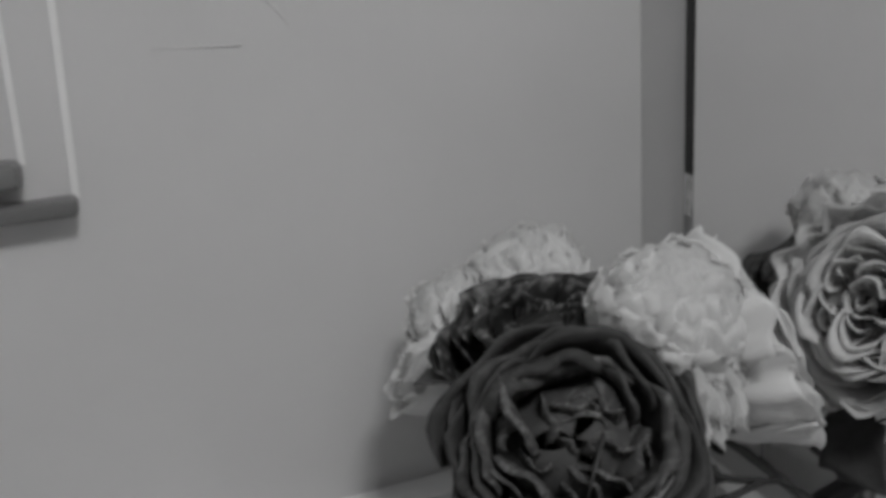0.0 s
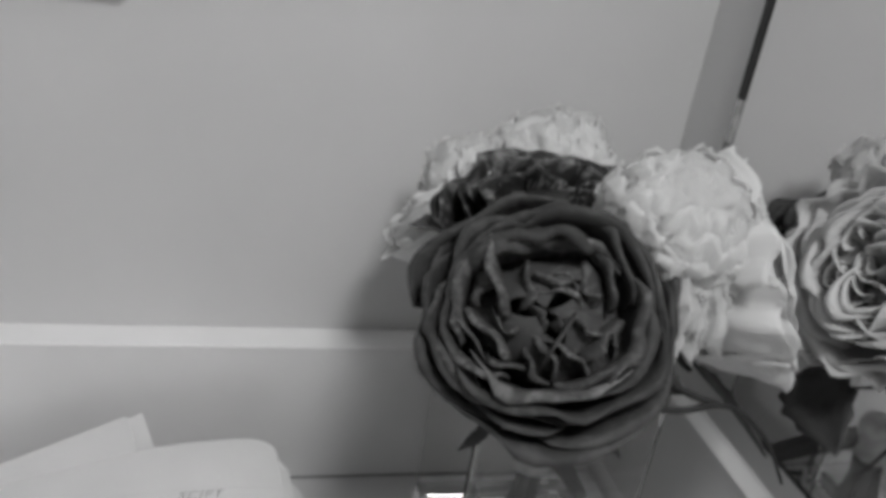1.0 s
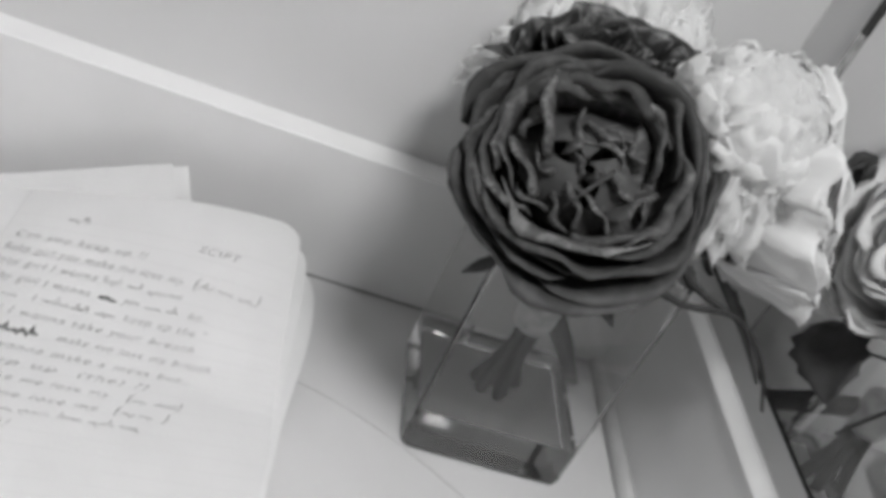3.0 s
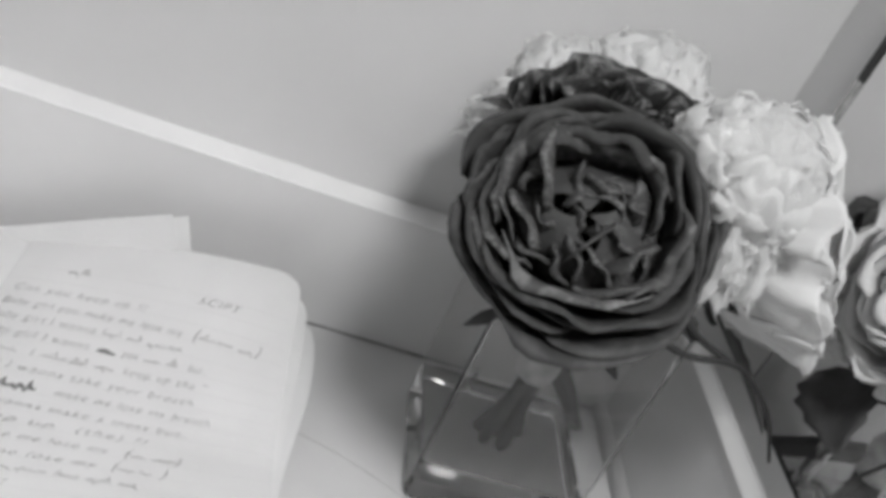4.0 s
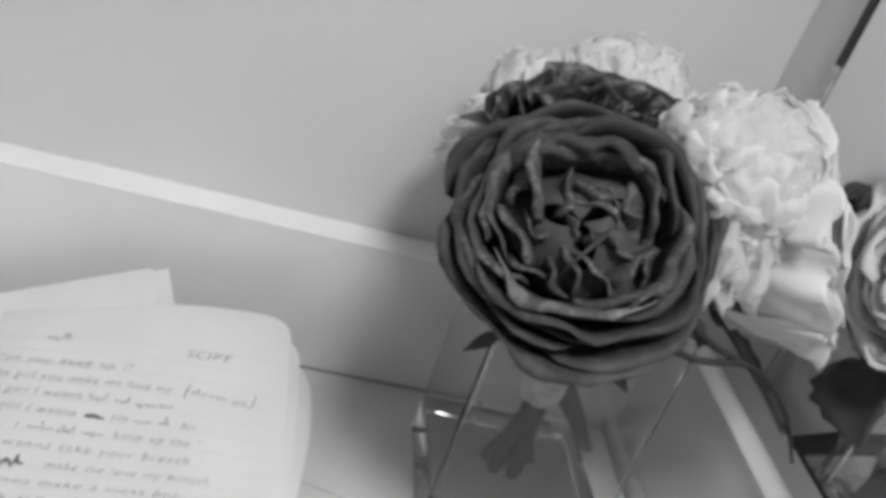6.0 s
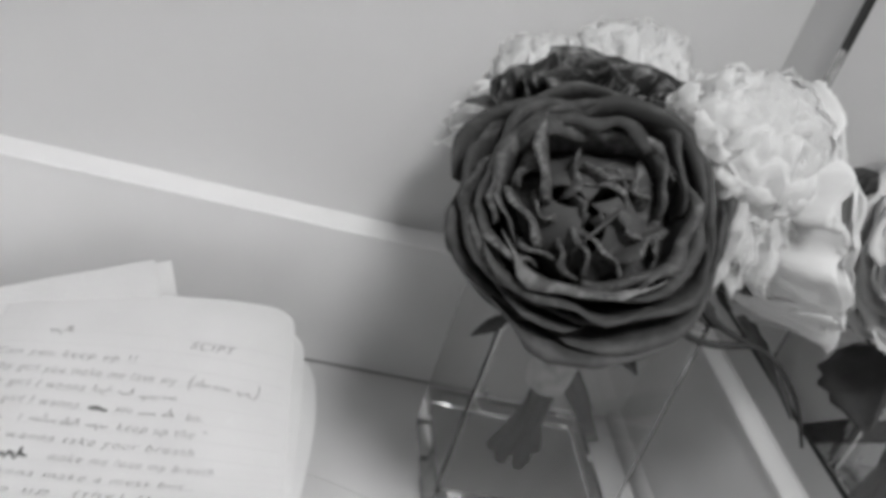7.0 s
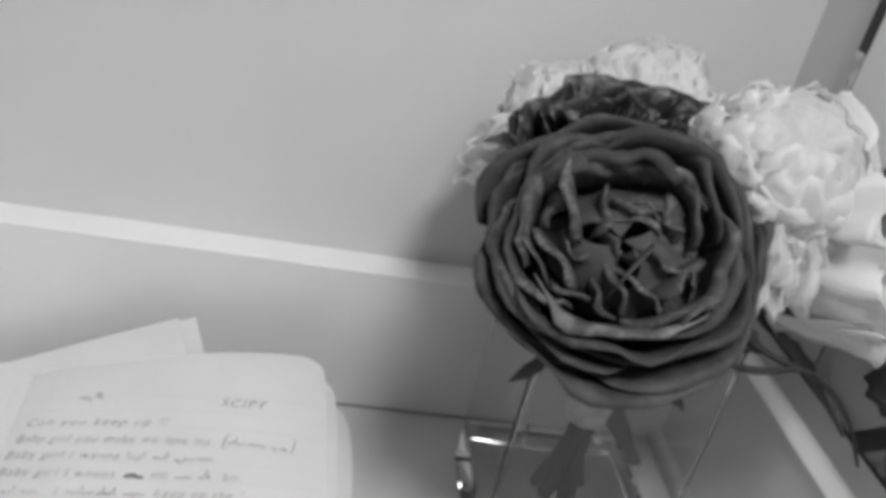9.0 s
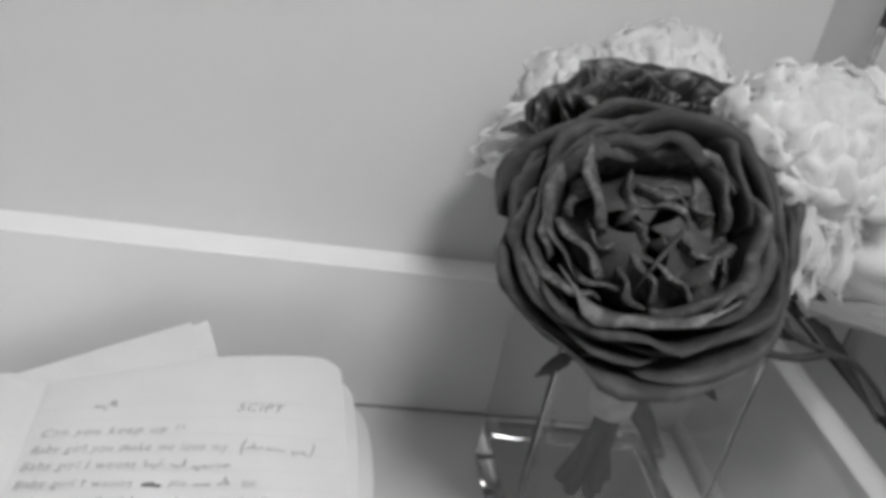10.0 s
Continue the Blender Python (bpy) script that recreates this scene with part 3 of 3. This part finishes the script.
flower("rose_head", "pale grey rose turned to the wall", (-0.153, -0.048, 0.209), (-0.65, 0.25, 0.6), 0.035, rose_rings(PALE, PALE), bouquet, 41)
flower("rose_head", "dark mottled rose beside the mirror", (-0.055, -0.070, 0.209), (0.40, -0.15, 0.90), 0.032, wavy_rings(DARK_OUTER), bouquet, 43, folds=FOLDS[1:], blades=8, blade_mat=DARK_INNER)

# stems, gathered by the tape and splayed below it
TIE = Vector((-0.103, -0.099, 0.097))
rng = random.Random(3)
for head in [o for o in bouquet.children if "head" in o.name]:
    c = head.matrix_local.translation
    ax = head.matrix_local.to_3x3() @ Vector((0, 0, 1))
    R = 0.03
    foot = TIE + Vector((rng.uniform(-0.011, 0.009), rng.uniform(-0.009, 0.009), rng.uniform(-0.070, -0.045)))
    tie = TIE + Vector((rng.uniform(-0.007, 0.007), rng.uniform(-0.006, 0.006), 0))
    pts = bez([c - ax * R * 0.7, c - ax * R * 1.6, tie + Vector((0, 0, 0.03)), tie], 8) + bez([tie, tie - Vector((0, 0, 0.02)), foot], 4)[1:]
    part("stem", tube(pts, 0.0036, 7), STEM, bouquet, smooth=True)
bm = tube([TIE + Vector((0, 0, z)) for z in (-0.008, -0.004, 0.004, 0.012, 0.016)], [0.0098, 0.0108, 0.0112, 0.0120, 0.0104], 14)
part("tape_band", bm, TAPE, bouquet, "pale paper tape wrapped round the stems", True)


def leaf(name, root, way, length, width, parent, curl=0.3, nrm=(0, 0, 1), mat=None):
    """A toothed leaf with a raised midrib."""
    bm = bmesh.new()
    w = Vector(way).normalized()
    s = w.cross(Vector(nrm)).normalized()
    n = s.cross(w)
    rows = []
    N = 10
    for i in range(N + 1):
        v = i / N
        half = width * 0.5 * math.sin(math.pi * min(v ** 0.8, 1)) * (1.0 + (0.14 if i % 2 else -0.06)) + 0.0002
        base = Vector(root) + w * length * v - n * curl * length * v * v
        rows.append([bm.verts.new(base + s * half * k + n * (0.12 * half * abs(k) * 2 - 0.0004 * (k == 0))) for k in (-1, -0.5, 0, 0.5, 1)])
    for r0, r1 in zip(rows, rows[1:]):
        for k in range(4):
            bm.faces.new((r0[k], r0[k + 1], r1[k + 1], r1[k]))
    bmesh.ops.recalc_face_normals(bm, faces=bm.faces)
    bmesh.ops.solidify(bm, geom=bm.faces[:], thickness=0.0006)
    return part(name, bm, mat or LEAF, parent, smooth=True)


leaf("leaf", (-0.032, -0.108, 0.154), (0.26, -0.85, -0.235), 0.054, 0.033, bouquet, 0.05, (0.67, 0.0, 0.74))
leaf("leaf", (-0.165, -0.112, 0.221), (-0.8, 0.1, 0.2), 0.021, 0.018, bouquet, 0.2)

# pointed sepals that stick out under the large rose
leaf("sepal", (-0.1575, -0.1702, 0.1670), (-0.80, -0.18, -0.60), 0.0165, 0.0045, bouquet, 0.15, (-0.27, -0.75, 0.58))
leaf("sepal", (-0.1204, -0.1785, 0.1730), (0.60, -0.62, -0.52), 0.0160, 0.0055, bouquet, 0.1, (-0.27, -0.75, 0.58))

# a wiry tendril that arches over the vase
def rounded(points, times=3):
    """Cuts the corners off a line of points."""
    pts = [Vector(p) for p in points]
    for _ in range(times):
        mids = [q for a, b in zip(pts, pts[1:]) for q in (a.lerp(b, 0.25), a.lerp(b, 0.75))]
        pts = [pts[0]] + mids + [pts[-1]]
    return pts


pts = rounded([(-0.1045, -0.1660, 0.1785), (-0.0930, -0.1710, 0.1755), (-0.0790, -0.1720, 0.1735), (-0.0620, -0.1720, 0.1785), (-0.0470, -0.1720, 0.1700), (-0.0320, -0.1720, 0.1560), (-0.0190, -0.1720, 0.1350)])
part("tendril", tube(pts, [0.0019 - 0.0012 * i / len(pts) for i in range(len(pts))], 6), STEM, bouquet, smooth=True)
pts = rounded([(-0.1006, -0.1608, 0.1930), (-0.0910, -0.1690, 0.1890), (-0.0790, -0.1700, 0.1810), (-0.0630, -0.1710, 0.1770)])
part("tendril", tube(pts, [0.0022 - 0.0010 * i / len(pts) for i in range(len(pts))], 6), STEM, bouquet, smooth=True)
leaf("sepal", (-0.0930, -0.1690, 0.1905), (0.012, 0.0, -0.009), 0.019, 0.007, bouquet, 0.1, (-0.27, -0.75, 0.58))
leaf("sepal", (-0.0870, -0.1480, 0.2000), (0.012, -0.004, -0.010), 0.021, 0.013, bouquet, 0.1, (-0.27, -0.75, 0.58))
# dark sliver added in place of the shaded gap between peony and pale rose
leaf("sepal", (-0.0700, -0.1500, 0.2420), (0.9, 0.0, 0.45), 0.013, 0.004, bouquet, 0.1, (-0.27, -0.75, 0.58))

# ---------------------------------------------------------------- notebook
X0, X1, YT, YB = -0.520, -0.2260, -0.0367, -0.262
BASE, SWELL = 0.014, 0.045


def page_height(x, y, k=0.0):
    """The swollen page block; k: how many pages down."""
    spine = 0.002 * math.exp(-((x + 0.374) / 0.010) ** 2)
    side = smoothstep(-0.44, -0.22, x)
    return BASE - 0.0011 * k + SWELL * (1 - 0.095 * k) * side * smoothstep(-0.14, -0.03, y) - spine * smoothstep(-0.2, -0.06, y)


def page_edge(y, k=0.0):
    """Where the outer edge of a page runs."""
    return X1 + 0.125 * min(max(YT - y, 0), 0.12) + k * (0.0005 + 0.0022 * smoothstep(-0.17, -0.05, y))


def slant(x, y):
    return y + max(x - X1, -0.17) * (0.12 - 0.22 * smoothstep(-0.16, -0.05, y))


def sheet(k, thick, corner=0.012, n=36):
    """A page that follows the swell of the block, with a rounded far corner."""
    bm = bmesh.new()
    rows = []
    for j in range(n + 1):
        row = []
        y = YB + (YT + 0.0008 * k - YB) * (1 - (1 - j / n) ** 1.6)
        d = YT + 0.0008 * k - y
        right = page_edge(y, k) - (corner - math.sqrt(max(corner ** 2 - (corner - d) ** 2, 0)) if d < corner else 0)
        for i in range(n + 1):
            x = X0 + (right - X0) * (i / n) ** 0.8
            yy = slant(x, y)
            row.append(bm.verts.new((x, yy, page_height(x, yy, k))))
        rows.append(row)
    for r0, r1 in zip(rows, rows[1:]):
        for i in range(n):
            bm.faces.new((r0[i], r0[i + 1], r1[i + 1], r1[i]))
    bmesh.ops.recalc_face_normals(bm, faces=bm.faces)
    bmesh.ops.solidify(bm, geom=bm.faces[:], thickness=thick)
    return bm


notebook = new("notebook")
tagged(notebook, "open ruled notebook with handwriting lying on the ledge", "notebook")
part("page", sheet(0, 0.0004), PAPER, notebook, "ruled page with handwritten lines")
for k in (0.35, 3.0, 3.4, 6.4, 6.8, 7.6):
    part("page", sheet(k, 0.0004, 0.009), OLDPAPER, notebook)
bm = bmesh.new()
n = 14
top, low = [], []
for j in range(n + 1):
    y = YB + 0.001 + (YT - 0.006 - YB) * j / n
    xs = [X0 + (page_edge(y, 3) - X0) * i / n for i in range(n + 1)]
    top.append([bm.verts.new((x, slant(x, y), page_height(x, slant(x, y), 8.6))) for x in xs])
    low.append([bm.verts.new((x, slant(x, y), 0.0004)) for x in xs])
for g in (top, low):
    for r0, r1 in zip(g, g[1:]):
        for i in range(n):
            bm.faces.new((r0[i], r0[i + 1], r1[i + 1], r1[i]))
rim = lambda g: g[0] + [r[-1] for r in g[1:]] + g[-1][-2::-1] + [r[0] for r in g[-2:0:-1]]
a, b = rim(top), rim(low)
for i in range(len(a)):
    bm.faces.new((a[i], a[(i + 1) % len(a)], b[(i + 1) % len(a)], b[i]))
part("page_block", bm, OLDPAPER, notebook, "stack of pages beneath the open page")

# loose folded sheets behind the notebook, leaning up the tiles
loose = new("loose_paper")
tagged(loose, "loose folded paper leaning behind the notebook", "paper")


def leaning(far_left, far_right, near_right, near_left, bow, thick=0.0005, n=10):
    """A sheet between four corners, bowed a little upward along its middle."""
    bm = bmesh.new()
    a, b, c, d = [Vector(p) for p in (far_left, far_right, near_right, near_left)]
    rows = []
    for j in range(n + 1):
        v = j / n
        row = []
        for i in range(n + 1):
            u = i / n
            p = a.lerp(b, u).lerp(d.lerp(c, u), v)
            row.append(bm.verts.new(p + Vector((0, -0.5, 0.8)) * bow * 4 * u * (1 - u) * (1 - v)))
        rows.append(row)
    for r0, r1 in zip(rows, rows[1:]):
        for i in range(n):
            bm.faces.new((r0[i], r1[i], r1[i + 1], r0[i + 1]))
    under = [[bm.verts.new(p.co - Vector((0, 0, thick))) for p in row] for row in rows]
    for r0, r1 in zip(under, under[1:]):
        for i in range(n):
            bm.faces.new((r0[i], r0[i + 1], r1[i + 1], r1[i]))
    rim = lambda g: g[0] + [r[-1] for r in g[1:]] + g[-1][-2::-1] + [r[0] for r in g[-2:0:-1]]
    hi, lo = rim(rows), rim(under)
    for k in range(len(hi)):
        m = (k + 1) % len(hi)
        bm.faces.new((hi[k], hi[m], lo[m], lo[k]))
    return bm


part("sheet", leaning((-0.402, -0.0225, 0.0155), (-0.3035, -0.0210, 0.0628), (-0.285, -0.046, 0.022), (-0.398, -0.045, 0.003), 0.0006), PAPER, loose, "front fold of the loose paper")
part("sheet", leaning((-0.392, -0.0185, 0.0130), (-0.2955, -0.0165, 0.0615), (-0.2775, -0.042, 0.024), (-0.385, -0.042, 0.002), 0.0004), OLDPAPER, loose, "rear fold of the loose paper")


# handwriting
def on_page(x, y):
    y = slant(x, y)
    return Vector((x, y, page_height(x, y) + 0.0004))


LINE = 0.0081


def row_y(k):
    """The far-to-near place of ruled row k, stepped along the swell of the page."""
    y, left = -0.0788, LINE * abs(k)
    step = -0.0002 if k > 0 else 0.0002
    while left > 0:
        left -= math.hypot(step, page_height(-0.25, y + step) - page_height(-0.25, y))
        y += step
    return y


def ribbon(bm, pts, w):
    prev = None
    for i, (x, y) in enumerate(pts):
        x2, y2 = pts[min(i + 1, len(pts) - 1)]
        x1, y1 = pts[max(i - 1, 0)]
        d = Vector((x2 - x1, y2 - y1)).normalized()
        a, b = bm.verts.new(on_page(x - d.y * w, y + d.x * w)), bm.verts.new(on_page(x + d.y * w, y - d.x * w))
        if prev:
            bm.faces.new((prev[0], prev[1], b, a))
        prev = (a, b)


for k in range(-2, 24):
    y = row_y(k) - 0.0006
    bm = bmesh.new()
    x1 = page_edge(y) - 0.003
    ribbon(bm, [(-0.369 + (x1 + 0.369) * i / 24, y) for i in range(25)], 0.00017)
    part("ruled_line", bm, RULE, notebook)
bm = bmesh.new()
ribbon(bm, [(-0.3715, YT - 0.004 - (YT - YB) * 0.9 * i / 30) for i in range(31)], 0.00035)
part("margin_line", bm, RULE, notebook)


def scrawl(x, y, length, rng, height=0.0032, w=0.00026):
    """An unreadable word: one flowing pen line of low humps with a few tall and hanging strokes."""
    bm = bmesh.new()
    pts, at = [(x, y)], x
    while at < x + length:
        wide = rng.uniform(0.0010, 0.0021)
        kind = rng.random()
        if kind < 0.14:
            top, low, lean = height * 0.95, 0.0, 0.0007
        elif kind < 0.24:
            top, low, lean = height * 0.35, -height * 0.5, -0.0005
        elif kind < 0.5:
            top, low, lean = height * rng.uniform(0.08, 0.18), 0.0, 0.0001
        else:
            top, low, lean = height * rng.uniform(0.25, 0.45), height * rng.uniform(-0.06, 0.05), 0.0003
        for k in range(1, 7):
            f = k / 6
            rise = math.sin(math.pi * f) ** 1.4
            dip = low * (1 if 0.5 < f < 0.9 else 0.2)
            pts.append((at + wide * f + lean * rise, y + top * rise + dip))
        at += wide
    ribbon(bm, pts, w)
    return part("pen_stroke", bm, INK, notebook)


def lettering(text, x, y, size, width=0.0):
    curve = bpy.data.curves.new("lettering", "FONT")
    curve.body, curve.size, curve.shear, curve.offset, curve.space_character = text, size, 0.3, -0.00007, 1.2
    tmp = bpy.data.objects.new("lettering", curve)
    scene.collection.objects.link(tmp)
    dg = bpy.context.evaluated_depsgraph_get()
    me = bpy.data.meshes.new_from_object(tmp.evaluated_get(dg))
    bpy.data.objects.remove(tmp)
    wide = max(v.co.x for v in me.vertices)
    for v in me.vertices:
        v.co = on_page(x + v.co.x * (width / wide if width else 1), y + v.co.y)
    me.materials.clear()
    me.materials.append(INK)
    ob = new("lettering", me)
    ob.parent = notebook
    return ob


rng = random.Random(8)
lettering("SCIPT", -0.2745, row_y(-1) + 0.0022, 0.0052, 0.023)
for x, ln in ((-0.3440, 0.0025), (-0.3395, 0.0012), (-0.3370, 0.0035)):
    scrawl(x, row_y(-1) + 0.0056, ln, rng, 0.004, 0.00018)


def written(row, x, text, width):
    """Readable words on a ruled row."""
    return lettering(text, x, row_y(row) + rng.uniform(-0.0003, 0.0003), 0.0048, width)


def scribbled(row, x, width, heavy=False):
    """Unreadable words on a ruled row."""
    end = x + width
    while x < end - 0.002:
        ln = min(rng.uniform(0.005, 0.012), end - x)
        scrawl(x, row_y(row) + rng.uniform(0, 0.0006), ln, rng, rng.uniform(0.003, 0.0042), 0.0005 if heavy else rng.uniform(0.0001, 0.00017))
        x += ln + (0.0004 if heavy else rng.uniform(0.0025, 0.0045))


def bracketed(row, x, width):
    lettering("(", x, row_y(row), 0.0075)
    scribbled(row, x + 0.003, width - 0.006)
    lettering(")", x + width - 0.003, row_y(row), 0.0075)


written(0, -0.366, "Can you keep up !!", 0.068)
written(1, -0.3675, "Baby girl you make me lose my", 0.0915)
bracketed(1, -0.2710, 0.036)
written(2, -0.3695, "Baby girl I wanna", 0.052)
scribbled(2, -0.3140, 0.038)
written(3, -0.3695, "Baby girl I wanna", 0.052)
scribbled(3, -0.3130, 0.007, True)
written(3, -0.3010, "you", 0.008)
scribbled(3, -0.2900, 0.016)
written(3, -0.2680, "but..", 0.009)
scribbled(4, -0.3700, 0.024)
written(4, -0.3420, "I", 0.002)
scribbled(4, -0.3370, 0.034)
written(4, -0.2980, "keep up the \"", 0.042)
written(5, -0.3640, "girl I wanna take your breath", 0.104)
scribbled(6, -0.3670, 0.010)
scribbled(6, -0.3520, 0.022, True)
written(6, -0.3230, "make me lose my breath", 0.074)
scribbled(7, -0.3680, 0.010)
written(7, -0.3530, "I wanna make a mess but..", 0.096)
scribbled(8, -0.3690, 0.008)
written(8, -0.3560, "keep up", 0.040)
written(8, -0.3070, "(the) ?!", 0.033)
written(9, -0.3640, "you make me lose my", 0.075)
bracketed(9, -0.2820, 0.026)
scribbled(10, -0.3690, 0.006)
written(10, -0.3590, "make me lose my", 0.068)
bracketed(10, -0.2850, 0.025)
written(11, -0.3620, "I", 0.002)
scribbled(11, -0.3560, 0.085)
written(12, -0.3680, "keep up", 0.032)
written(12, -0.3290, "!!", 0.006)

# ---------------------------------------------------------------- holder on the wall
holder = new("wall_holder")
tagged(holder, "wall holder with its cast shadow and light streaks built as solids", "holder")


def shadow_bar(x0, x1, z, r, y0, y1):
    bm = box((x0, y0, z - r), (x1, y1, z + r), r * 0.8, 3)
    return bm


# solid bars and strips stand in for the holder's shadow and light streaks
part("shadow_bar", shadow_bar(-0.43, -0.3045, 0.2925, 0.0042, -0.010, 0.0045), SHADOW_GREY, holder, "grey bar standing in for the lower cast shadow")
part("shadow_bar", shadow_bar(-0.43, -0.3245, 0.310, 0.0060, -0.014, 0.0045), SHADOW_GREY, holder, "grey bar standing in for the upper cast shadow")


def edge_strip(x0, x1, z0, z1, w):
    """A flat pale strip lying on the wall in place of a streak of light."""
    bm = box((-w, 0.0032, 0), (w, 0.0041, z1 - z0), 0.0003, 2)
    for v in bm.verts:
        f = v.co.z / (z1 - z0)
        v.co.x += x0 + (x1 - x0) * f ** 0.8
        v.co.z += z0
    return bm


part("edge_strip", edge_strip(-0.3055, -0.2945, 0.294, 0.46, 0.0016), STREAK_WHITE, holder, "pale strip standing in for a streak of light")
part("edge_strip", edge_strip(-0.3245, -0.318, 0.312, 0.46, 0.0014), STREAK_WHITE, holder, "pale strip standing in for a streak of light")
bm = tube([(-0.372 + 0.03 * math.cos(t), -0.02, 0.345 + 0.034 * math.sin(t)) for t in [math.tau * k / 24 for k in range(25)]], 0.0035, 8)
part("ring", bm, DARKCAP, holder, "dark ring", True)
holder.matrix_world = Matrix.Translation(onto_wall((0, 0, 0))) @ Matrix.Scale(1.04, 4)
